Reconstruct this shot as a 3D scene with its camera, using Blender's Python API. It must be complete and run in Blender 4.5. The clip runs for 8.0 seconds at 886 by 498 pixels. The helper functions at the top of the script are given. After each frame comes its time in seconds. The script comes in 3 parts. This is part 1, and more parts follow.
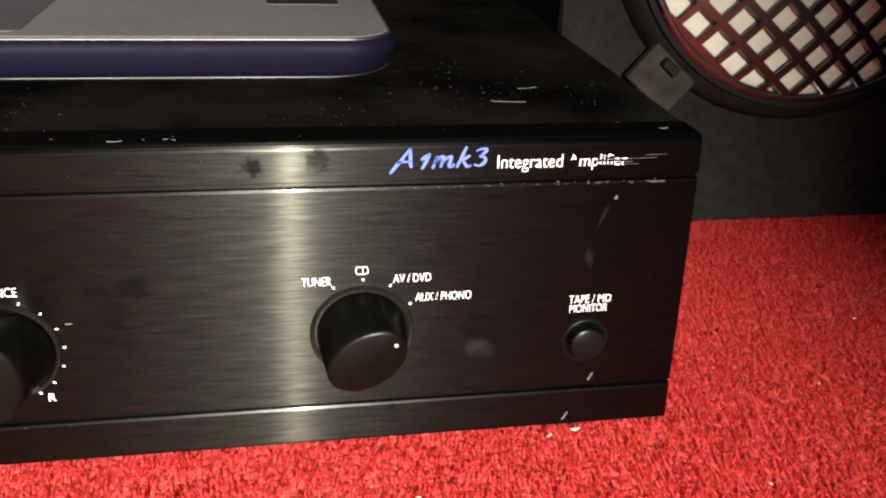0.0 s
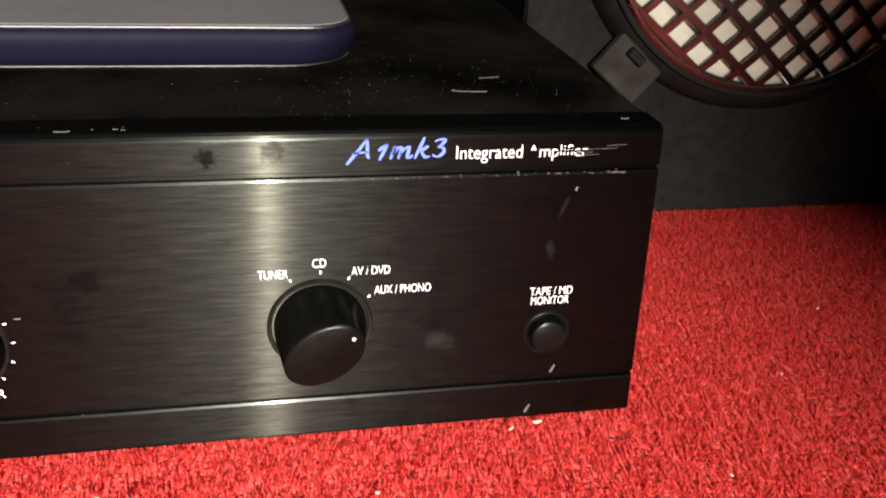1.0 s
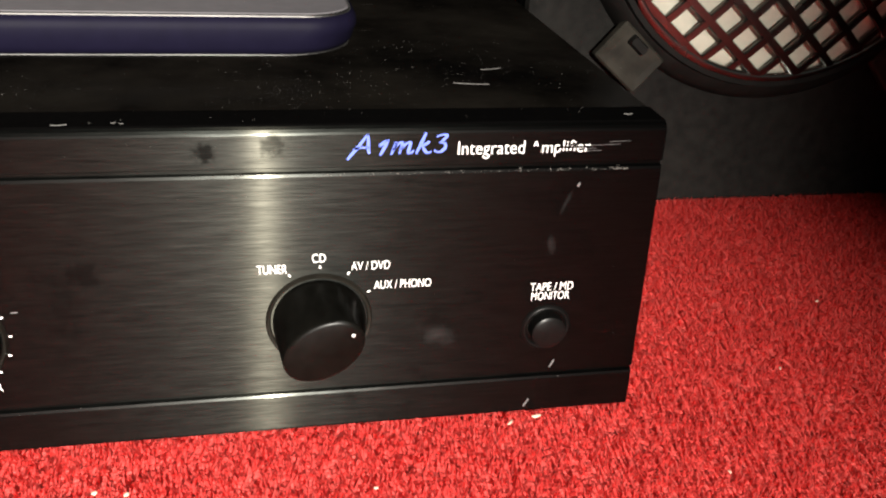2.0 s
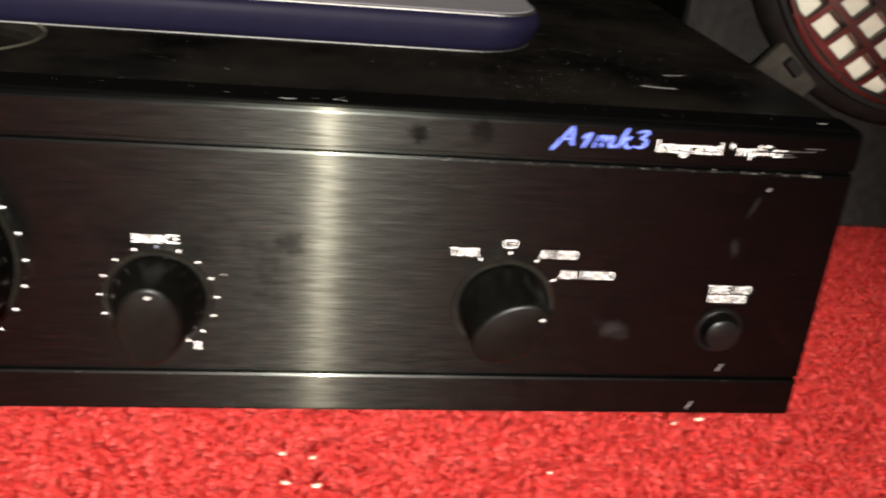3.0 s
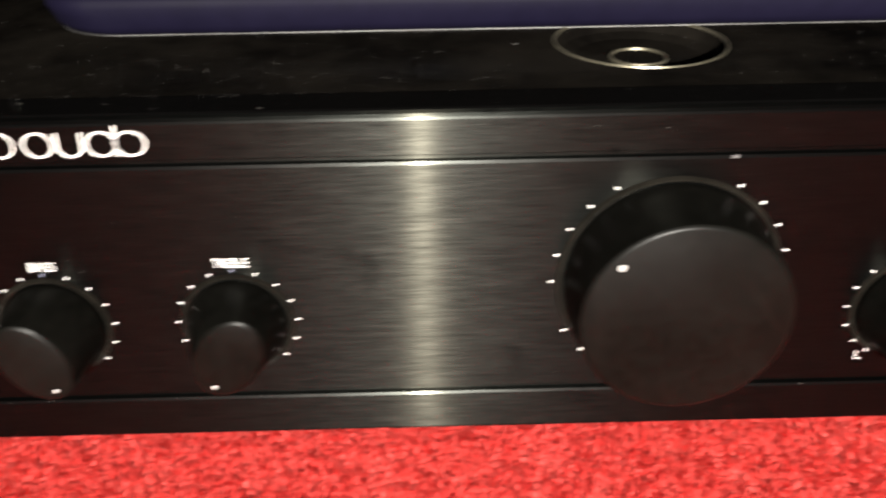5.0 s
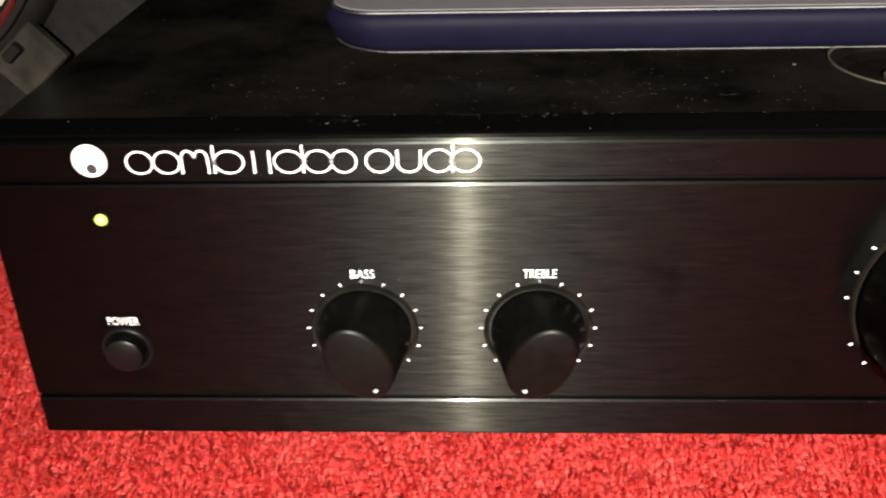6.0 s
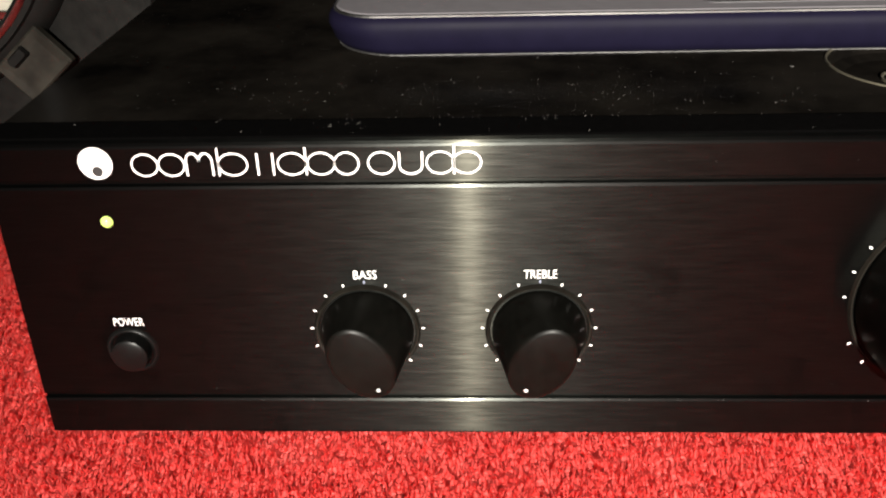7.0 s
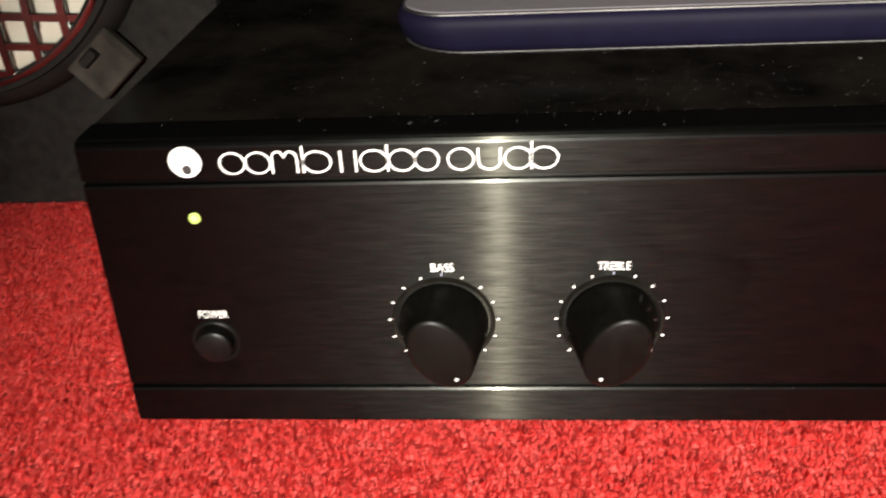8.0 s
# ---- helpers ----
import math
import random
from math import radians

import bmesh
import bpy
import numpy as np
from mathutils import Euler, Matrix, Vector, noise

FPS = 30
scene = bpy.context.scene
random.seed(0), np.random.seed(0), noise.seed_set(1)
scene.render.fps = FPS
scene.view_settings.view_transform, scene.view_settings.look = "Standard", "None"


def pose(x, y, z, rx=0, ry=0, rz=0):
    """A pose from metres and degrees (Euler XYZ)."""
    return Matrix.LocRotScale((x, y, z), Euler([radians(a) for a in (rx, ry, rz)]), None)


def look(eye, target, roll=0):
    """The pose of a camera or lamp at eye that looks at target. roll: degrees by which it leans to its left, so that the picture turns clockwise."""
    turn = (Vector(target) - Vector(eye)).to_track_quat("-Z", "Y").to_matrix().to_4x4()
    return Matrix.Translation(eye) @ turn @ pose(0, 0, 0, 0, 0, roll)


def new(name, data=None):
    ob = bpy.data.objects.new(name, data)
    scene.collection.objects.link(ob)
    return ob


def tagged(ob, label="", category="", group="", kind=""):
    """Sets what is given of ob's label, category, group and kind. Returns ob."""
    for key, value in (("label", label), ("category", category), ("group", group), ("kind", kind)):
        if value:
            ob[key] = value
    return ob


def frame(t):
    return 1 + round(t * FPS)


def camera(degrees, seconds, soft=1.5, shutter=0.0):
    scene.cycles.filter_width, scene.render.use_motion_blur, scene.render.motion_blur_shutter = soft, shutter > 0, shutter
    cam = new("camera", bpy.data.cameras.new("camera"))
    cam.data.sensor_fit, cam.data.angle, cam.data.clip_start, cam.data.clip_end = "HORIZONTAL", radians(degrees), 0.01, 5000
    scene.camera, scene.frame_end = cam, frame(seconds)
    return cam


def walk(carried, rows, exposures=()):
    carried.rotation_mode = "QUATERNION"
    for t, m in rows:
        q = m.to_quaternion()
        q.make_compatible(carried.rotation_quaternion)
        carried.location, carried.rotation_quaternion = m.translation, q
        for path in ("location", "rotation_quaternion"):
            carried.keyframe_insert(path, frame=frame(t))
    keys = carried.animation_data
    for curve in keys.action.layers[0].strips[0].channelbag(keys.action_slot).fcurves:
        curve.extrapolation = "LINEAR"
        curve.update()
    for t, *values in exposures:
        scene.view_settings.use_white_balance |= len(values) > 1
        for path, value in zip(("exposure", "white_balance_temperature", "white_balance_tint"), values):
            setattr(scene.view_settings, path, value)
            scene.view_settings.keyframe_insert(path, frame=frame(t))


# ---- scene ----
cam = camera(52.01, 8.0, soft=2.1, shutter=0.5)
PATH = [
    (0, (0.11610, -0.18897, 0.14251), (0.45961, 1.59469, -0.69447), 2.368),
    (0.5, (0.11863, -0.18802, 0.14124), (0.50611, 1.58661, -0.69574), 2.818),
    (1, (0.12057, -0.18693, 0.14199), (0.51437, 1.57741, -0.71359), 2.942),
    (1.2, (0.12027, -0.18409, 0.14431), (0.52861, 1.56475, -0.73593), 3.232),
    (2.3, (0.11978, -0.18337, 0.14533), (0.50884, 1.55870, -0.75681), 3.962),
    (2.5, (0.11379, -0.18646, 0.14111), (0.46856, 1.57059, -0.74597), 5.119),
    (3, (0.08928, -0.18823, 0.13797), (0.35940, 1.59694, -0.72238), 5.655),
    (3.3, (0.06600, -0.17850, 0.14123), (0.32702, 1.60320, -0.72907), 3.554),
    (3.5, (0.05383, -0.17185, 0.14181), (0.27753, 1.60650, -0.74556), 1.911),
    (3.7, (0.03625, -0.17018, 0.13781), (0.24779, 1.59744, -0.77365), 1.828),
    (4, (0.01816, -0.17155, 0.13795), (0.18055, 1.59911, -0.77768), 0.728),
    (4.2, (0.00302, -0.17116, 0.14211), (0.16972, 1.59819, -0.77528), 0.032),
    (4.5, (-0.01581, -0.16908, 0.13920), (0.08922, 1.59725, -0.79303), -0.842),
    (4.7, (-0.02908, -0.16459, 0.14347), (0.06202, 1.58549, -0.82035), -0.844),
    (5, (-0.05096, -0.16648, 0.14252), (-0.02489, 1.58000, -0.83171), -0.854),
    (5.2, (-0.06560, -0.16816, 0.14620), (-0.06548, 1.57362, -0.83677), -1.091),
    (6.3, (-0.11061, -0.17486, 0.15137), (-0.20173, 1.56516, -0.83049), -1.480),
    (6.5, (-0.10971, -0.17597, 0.15016), (-0.20052, 1.56065, -0.83773), -1.478),
    (7, (-0.10633, -0.17505, 0.15197), (-0.19226, 1.56845, -0.82416), -1.691),
    (7.5, (-0.10919, -0.17376, 0.15613), (-0.20219, 1.56433, -0.82897), -2.124),
    (8, (-0.11642, -0.18014, 0.15559), (-0.26942, 1.55011, -0.83579), -3.209),
]
walk(cam, [(t, look(eye, target, roll)) for t, eye, target, roll in PATH], exposures=((0.0, 0.0), (6.5, 0.0), (8.0, -0.12)))


# ---- light: the bright lamp behind the camera, and a nearly dark room ----
world = bpy.data.worlds.new("room_dark")
scene.world = world
world.use_nodes = True
world.node_tree.nodes["Background"].inputs[0].default_value = (0.9, 0.92, 1.0, 1)
world.node_tree.nodes["Background"].inputs[1].default_value = 0.001
beam = bpy.data.lights.new("torch_beam", "SPOT")
beam.energy, beam.color = 4550.0, (1.0, 0.95, 0.86)
beam.spot_size, beam.spot_blend, beam.shadow_soft_size = radians(10.5), 1.0, 0.012
torch = new("torch_beam", beam)
torch.matrix_world = look((0.0, -4.10, 1.30), (0.0, -0.25, 0.0))
scene.view_settings.exposure = 0.0


# ---- materials ----
def material(name):
    m = bpy.data.materials.new(name)
    m.use_nodes = True
    return m, m.node_tree, m.node_tree.nodes["Principled BSDF"]


def node(tree, kind, **values):
    n = tree.nodes.new(kind)
    for key, value in values.items():
        n.inputs[key.replace("_", " ")].default_value = value
    return n


def coords(tree, scale=(1, 1, 1)):
    """Object coordinates in metres, stretched."""
    c = tree.nodes.new("ShaderNodeTexCoord")
    mp = tree.nodes.new("ShaderNodeMapping")
    mp.inputs["Scale"].default_value = scale
    tree.links.new(c.outputs["Object"], mp.inputs["Vector"])
    return mp.outputs["Vector"]


def noise_of(tree, vector, scale, detail=3.0, rough=0.55):
    n = node(tree, "ShaderNodeTexNoise", Scale=scale, Detail=detail, Roughness=rough)
    tree.links.new(vector, n.inputs["Vector"])
    return n.outputs["Fac"]


def ramp(tree, fac, stops):
    r = tree.nodes.new("ShaderNodeValToRGB")
    e = r.color_ramp.elements
    while len(e) < len(stops):
        e.new(0.5)
    for el, (p, c) in zip(e, stops):
        el.position, el.color = p, (*c, 1) if len(c) == 3 else c
    tree.links.new(fac, r.inputs["Fac"])
    return r.outputs["Color"]


def grey(v):
    return (v, v, v)


def bump(tree, height, bsdf, strength=0.3, distance=0.001):
    b = node(tree, "ShaderNodeBump", Strength=strength, Distance=distance)
    tree.links.new(height, b.inputs["Height"])
    tree.links.new(b.outputs["Normal"], bsdf.inputs["Normal"])
    return b


def plain(name, colour, rough=0.5, metal=0.0, spread=0.15, scale=300.0, relief=0.0, spec=0.5):
    """A surface with grain at two scales, in colour, gloss and relief."""
    m, t, b = material(name)
    v = coords(t)
    f = noise_of(t, v, scale)
    g = noise_of(t, v, scale * 0.09, 4.0)
    mix = t.nodes.new("ShaderNodeMath")
    mix.operation = "MULTIPLY_ADD"
    t.links.new(f, mix.inputs[0])
    mix.inputs[1].default_value = 0.5
    half = t.nodes.new("ShaderNodeMath")
    half.operation = "MULTIPLY"
    t.links.new(g, half.inputs[0])
    half.inputs[1].default_value = 0.5
    t.links.new(half.outputs[0], mix.inputs[2])
    lo = tuple(c * (1 - spread) for c in colour)
    hi = tuple(min(1, c * (1 + spread)) for c in colour)
    t.links.new(ramp(t, mix.outputs[0], [(0.3, lo), (0.7, hi)]), b.inputs["Base Color"])
    t.links.new(ramp(t, g, [(0.3, grey(max(0.02, rough - 0.08))), (0.7, grey(min(1, rough + 0.08)))]), b.inputs["Roughness"])
    b.inputs["Metallic"].default_value = metal
    b.inputs["Specular IOR Level"].default_value = spec
    if relief:
        bump(t, f, b, 0.5, relief)
    return m


def brushed_black(name, along=(1, 0, 0)):
    """Black anodised aluminium, brushed along one way: a narrow streak with a wide haze, fine lines and greasy smudges."""
    m, t, b = material(name)
    t.nodes.remove(b)
    out = t.nodes["Material Output"]
    lines = noise_of(t, coords(t, (120, 120, 4200)), 1.0, 4.0, 0.7)
    wide = noise_of(t, coords(t, (70, 70, 1000)), 1.0, 4.0, 0.65)
    blot = noise_of(t, coords(t), 34.0, 5.0, 0.65)
    grain = t.nodes.new("ShaderNodeMath")
    grain.operation = "MULTIPLY"
    t.links.new(ramp(t, lines, [(0.34, grey(0.42)), (0.66, grey(1.0))]), grain.inputs[0])
    t.links.new(ramp(t, wide, [(0.33, grey(0.58)), (0.64, grey(1.0))]), grain.inputs[1])
    worn = t.nodes.new("ShaderNodeMath")
    worn.operation = "MULTIPLY"
    t.links.new(grain.outputs[0], worn.inputs[0])
    clean = ramp(t, blot, [(0.3, grey(0.45)), (0.42, grey(1.0))])
    print_noise = noise_of(t, coords(t), 520.0, 3.0)
    for px, pz, wide_, deep in ((0.1098, 0.0748, 0.0055, 1.0), (0.1240, 0.0765, 0.0062, 0.8), (0.0830, 0.0475, 0.0080, 0.6), (-0.0140, 0.0705, 0.0030, 0.7)):
        shift = t.nodes.new("ShaderNodeMapping")
        shift.inputs["Location"].default_value = (-px, 0, -pz)
        t.links.new(coords(t), shift.inputs["Vector"])
        far = t.nodes.new("ShaderNodeVectorMath")
        far.operation = "LENGTH"
        t.links.new(shift.outputs[0], far.inputs[0])
        rim = t.nodes.new("ShaderNodeMapRange")
        rim.inputs["From Max"].default_value = wide_
        t.links.new(far.outputs["Value"], rim.inputs["Value"])
        torn = t.nodes.new("ShaderNodeMath")
        torn.operation = "ADD"
        t.links.new(rim.outputs[0], torn.inputs[0])
        t.links.new(print_noise, torn.inputs[1])
        mul = t.nodes.new("ShaderNodeMath")
        mul.operation = "MULTIPLY"
        t.links.new(clean, mul.inputs[0])
        t.links.new(ramp(t, torn.outputs[0], [(0.75, grey(1 - 0.75 * deep)), (1.0, grey(1))]), mul.inputs[1])
        clean = mul.outputs[0]
    t.links.new(clean, worn.inputs[1])
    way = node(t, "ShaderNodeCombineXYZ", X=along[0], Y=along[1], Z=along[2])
    # normals lean with x to place the highlight streak; the sheet itself is flat
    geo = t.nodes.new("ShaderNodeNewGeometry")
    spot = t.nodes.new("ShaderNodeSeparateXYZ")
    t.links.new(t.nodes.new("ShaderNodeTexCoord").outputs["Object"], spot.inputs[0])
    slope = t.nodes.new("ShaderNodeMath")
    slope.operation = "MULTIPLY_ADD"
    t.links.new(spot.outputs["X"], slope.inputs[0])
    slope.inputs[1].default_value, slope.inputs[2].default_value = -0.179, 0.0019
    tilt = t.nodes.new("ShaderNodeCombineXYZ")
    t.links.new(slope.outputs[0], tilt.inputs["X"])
    leaned_normal = t.nodes.new("ShaderNodeVectorMath")
    leaned_normal.operation = "ADD"
    t.links.new(geo.outputs["Normal"], leaned_normal.inputs[0])
    t.links.new(tilt.outputs[0], leaned_normal.inputs[1])
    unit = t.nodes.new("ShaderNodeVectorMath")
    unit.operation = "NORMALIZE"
    t.links.new(leaned_normal.outputs[0], unit.inputs[0])

    def gloss(colour, rough, lean, masked):
        g = node(t, "ShaderNodeBsdfAnisotropic", Roughness=rough, Anisotropy=lean)
        t.links.new(way.outputs[0], g.inputs["Tangent"])
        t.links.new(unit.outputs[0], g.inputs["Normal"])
        if masked is not None:
            mul = t.nodes.new("ShaderNodeMix")
            mul.data_type, mul.blend_type = "RGBA", "MULTIPLY"
            mul.inputs["Factor"].default_value = 1.0
            mul.inputs["A"].default_value = (*colour, 1)
            t.links.new(masked, mul.inputs["B"])
            t.links.new(mul.outputs["Result"], g.inputs["Color"])
        else:
            g.inputs["Color"].default_value = (*colour, 1)
        return g.outputs[0]

    matt = node(t, "ShaderNodeBsdfDiffuse", Color=(0.0005, 0.0005, 0.0005, 1), Roughness=0.3)
    # pale greasy smears
    smear = None
    for px, pz, turn, wx, wz in ((0.1908, 0.0605, 22, 0.0016, 0.0085), (0.1884, 0.0500, -8, 0.0030, 0.0095), (0.1620, 0.0270, 20, 0.0120, 0.0100)):
        mp = t.nodes.new("ShaderNodeMapping")
        mp.vector_type = "TEXTURE"
        mp.inputs["Location"].default_value = (px, 0, pz)
        mp.inputs["Rotation"].default_value = (0, radians(turn), 0)
        mp.inputs["Scale"].default_value = (wx, 1, wz)
        t.links.new(coords(t), mp.inputs["Vector"])
        far = t.nodes.new("ShaderNodeVectorMath")
        far.operation = "LENGTH"
        t.links.new(mp.outputs[0], far.inputs[0])
        rough_edge = t.nodes.new("ShaderNodeMath")
        rough_edge.operation = "MULTIPLY_ADD"
        t.links.new(noise_of(t, coords(t), 180.0, 4.0), rough_edge.inputs[0])
        rough_edge.inputs[1].default_value = 1.2
        t.links.new(far.outputs["Value"], rough_edge.inputs[2])
        one = ramp(t, rough_edge.outputs[0], [(0.55, (0.0085, 0.0082, 0.0082)), (1.0, (0.0005, 0.0005, 0.0005))])
        if smear is None:
            smear = one
        else:
            most = t.nodes.new("ShaderNodeMix")
            most.data_type, most.blend_type = "RGBA", "LIGHTEN"
            most.inputs["Factor"].default_value = 1.0
            t.links.new(smear, most.inputs["A"])
            t.links.new(one, most.inputs["B"])
            smear = most.outputs["Result"]
    t.links.new(smear, matt.inputs["Color"])
    core = gloss((0.0088, 0.0085, 0.0068), 0.186, 0.830, worn.outputs[0])
    haze = gloss((0.0094, 0.0102, 0.0094), 0.305, 0.590, worn.outputs[0])
    sheen = gloss((0.0012, 0.0011, 0.0011), 0.30, 0.0, None)
    total = matt.outputs[0]
    for shader in (core, haze, sheen):
        add = t.nodes.new("ShaderNodeAddShader")
        t.links.new(total, add.inputs[0])
        t.links.new(shader, add.inputs[1])
        total = add.outputs[0]
    t.links.new(total, out.inputs["Surface"])
    return m


def dusty_black(name):
    """Black lacquered steel with a film of dust, specks and long faint scratches."""
    m, t, b = material(name)
    v = coords(t)
    film = noise_of(t, v, 28.0, 6.0, 0.62)
    fine = noise_of(t, v, 700.0, 2.0)
    cells = node(t, "ShaderNodeTexVoronoi", Scale=420.0)
    t.links.new(v, cells.inputs["Vector"])
    dots = ramp(t, cells.outputs["Distance"], [(0.0, grey(1)), (0.13, grey(0))])
    where = ramp(t, noise_of(t, v, 60.0, 4.0), [(0.52, grey(0)), (0.66, grey(1))])
    scr = ramp(t, noise_of(t, coords(t, (60, 900, 60)), 1.0, 2.0), [(0.70, grey(0)), (0.74, grey(1))])
    part_where = ramp(t, noise_of(t, v, 22.0, 3.0), [(0.55, grey(0)), (0.64, grey(1))])

    def times(a, c):
        n = t.nodes.new("ShaderNodeMath")
        n.operation = "MULTIPLY"
        t.links.new(a, n.inputs[0])
        t.links.new(c, n.inputs[1])
        return n.outputs[0]

    def top(a, c):
        n = t.nodes.new("ShaderNodeMath")
        n.operation = "MAXIMUM"
        t.links.new(a, n.inputs[0])
        t.links.new(c, n.inputs[1])
        return n.outputs[0]

    marks = top(times(dots, where), times(scr, part_where))
    dust = ramp(t, film, [(0.34, (0.0016, 0.0014, 0.0013)), (0.74, (0.0100, 0.0086, 0.0070))])
    mix = t.nodes.new("ShaderNodeMix")
    mix.data_type = "RGBA"
    t.links.new(marks, mix.inputs["Factor"])
    t.links.new(dust, mix.inputs["A"])
    mix.inputs["B"].default_value = (0.055, 0.050, 0.046, 1)
    t.nodes.remove(b)
    matt = t.nodes.new("ShaderNodeBsdfDiffuse")
    t.links.new(mix.outputs["Result"], matt.inputs["Color"])
    gloss = node(t, "ShaderNodeBsdfAnisotropic", Color=(0.0035, 0.0035, 0.0038, 1))
    t.links.new(ramp(t, film, [(0.3, grey(0.16)), (0.7, grey(0.28))]), gloss.inputs["Roughness"])
    relief = node(t, "ShaderNodeBump", Strength=0.08, Distance=0.0002)
    t.links.new(fine, relief.inputs["Height"])
    t.links.new(relief.outputs["Normal"], gloss.inputs["Normal"])
    add = t.nodes.new("ShaderNodeAddShader")
    t.links.new(matt.outputs[0], add.inputs[0])
    t.links.new(gloss.outputs[0], add.inputs[1])
    t.links.new(add.outputs[0], t.nodes["Material Output"].inputs["Surface"])
    return m


def carpet_stuff(name, islands):
    m, t, b = material(name)
    v = coords(t)
    big = noise_of(t, v, 75.0, 6.0, 0.7)
    small = noise_of(t, v, 420.0, 3.0)
    if islands:
        small = t.nodes.new("ShaderNodeNewGeometry").outputs["Random Per Island"]
    add = t.nodes.new("ShaderNodeMath")
    add.operation = "MULTIPLY_ADD"
    t.links.new(small, add.inputs[0])
    add.inputs[1].default_value = 0.40
    half = t.nodes.new("ShaderNodeMath")
    half.operation = "MULTIPLY"
    t.links.new(big, half.inputs[0])
    half.inputs[1].default_value = 0.60
    t.links.new(half.outputs[0], add.inputs[2])
    t.links.new(ramp(t, add.outputs[0], [(0.05, (0.56, 0.048, 0.045)), (0.40, (0.71, 0.080, 0.073)), (0.76, (0.80, 0.135, 0.118)), (0.92, (0.86, 0.30, 0.25))]), b.inputs["Base Color"])
    b.inputs["Roughness"].default_value = 0.62
    b.inputs["Specular IOR Level"].default_value = 0.35
    if not islands:
        bump(t, noise_of(t, v, 520.0, 4.0), b, 0.8, 0.0015)
    else:
        # thin fibres let light through
        thin = t.nodes.new("ShaderNodeBsdfTranslucent")
        t.links.new(b.inputs["Base Color"].links[0].from_socket, thin.inputs["Color"])
        mix = t.nodes.new("ShaderNodeMixShader")
        mix.inputs[0].default_value = 0.78
        t.links.new(b.outputs[0], mix.inputs[1])
        t.links.new(thin.outputs[0], mix.inputs[2])
        t.links.new(mix.outputs[0], t.nodes["Material Output"].inputs["Surface"])
    return m


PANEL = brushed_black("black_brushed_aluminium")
COVER = dusty_black("dusty_black_steel")
KNOB = plain("matt_black_knob", (0.0024, 0.0023, 0.0019), 0.36, 0.0, 0.45, 420.0, 0.00006, 0.075)
COLLAR = plain("worn_black_ring", (0.0070, 0.0061, 0.0048), 0.45, 0.0, 0.95, 90.0, 0.0, 0.12)
WHITE = plain("white_print", (0.68, 0.68, 0.66), 0.6, 0.0, 0.06, 2000.0)
FADED = plain("faded_print", (0.16, 0.17, 0.24), 0.6, 0.0, 0.2, 2000.0)
BLUE_INK = plain("blue_print", (0.085, 0.135, 0.55), 0.5, 0.0, 0.2, 1800.0)
GREY_DOT = plain("grey_white_dot", (0.33, 0.33, 0.32), 0.5, 0.0, 0.1, 2000.0)
LIP = plain("black_lip", (0.0020, 0.0019, 0.0019), 0.75, 0.0, 0.2, 500.0, 0.0, 0.0)
BUTTON = plain("black_button", (0.0026, 0.0025, 0.0024), 0.35, 0.0, 0.2, 700.0, 0.0, 0.10)
BLACK = plain("black_paint", (0.008, 0.008, 0.008), 0.5, 0.0, 0.2, 500.0)
BLUE_CASE = plain("dark_blue_casing", (0.0039, 0.0032, 0.0098), 0.60, 0.0, 0.18, 160.0, 0.00004, 0.06)
GREY_PLATE = plain("matt_grey_plate", (0.110, 0.104, 0.112), 0.62, 0.0, 0.12, 260.0, 0.00003, 0.12)
BRIGHT_EDGE = plain("bright_metal_edge", (0.24, 0.235, 0.23), 0.40, 1.0, 0.08, 400.0)
DULL_RING = plain("dull_brassy_ring", (0.16, 0.145, 0.105), 0.40, 0.8, 0.25, 300.0)
PAD = plain("dark_grey_pad", (0.050, 0.047, 0.052), 0.5, 0.0, 0.12, 500.0)
VINYL = plain("black_vinyl_wrap", (0.0062, 0.0058, 0.0052), 0.7, 0.0, 0.75, 240.0, 0.0004, 0.10)
FRAME = plain("black_speaker_frame", (0.0060, 0.0056, 0.0051), 0.60, 0.0, 0.6, 130.0, 0.0002, 0.12)
WORN = plain("scuffed_grey_plastic", (0.019, 0.017, 0.0135), 0.6, 0.0, 0.9, 110.0, 0.0003, 0.12)
CHROME = plain("tarnished_chrome", (0.23, 0.23, 0.22), 0.26, 1.0, 0.30, 90.0, 0.00008)
CONE = plain("cream_paper_cone", (0.50, 0.48, 0.395), 0.8, 0.0, 0.08, 260.0, 0.0002)
RUBBER = plain("dark_rubber", (0.02, 0.02, 0.02), 0.7)
WALL = plain("beige_wall_paint", (0.42, 0.39, 0.34), 0.8, 0.0, 0.06, 40.0, 0.0004)
CRUMB = plain("pale_crumb", (0.50, 0.33, 0.25), 0.7, 0.0, 0.2, 900.0)
SCUFF = plain("grey_scuff", (0.07, 0.067, 0.068), 0.6, 0.0, 0.4, 2500.0)
CARPET = carpet_stuff("red_carpet_backing", False)
PILE = carpet_stuff("red_carpet_fibre", True)
LED, led_tree, led_bsdf = material("green_indicator_lens")
led_bsdf.inputs["Base Color"].default_value = (0.42, 0.58, 0.14, 1)
led_bsdf.inputs["Roughness"].default_value = 0.15
led_bsdf.inputs["Emission Color"].default_value = (0.55, 0.75, 0.12, 1)
led_bsdf.inputs["Emission Strength"].default_value = 0.35


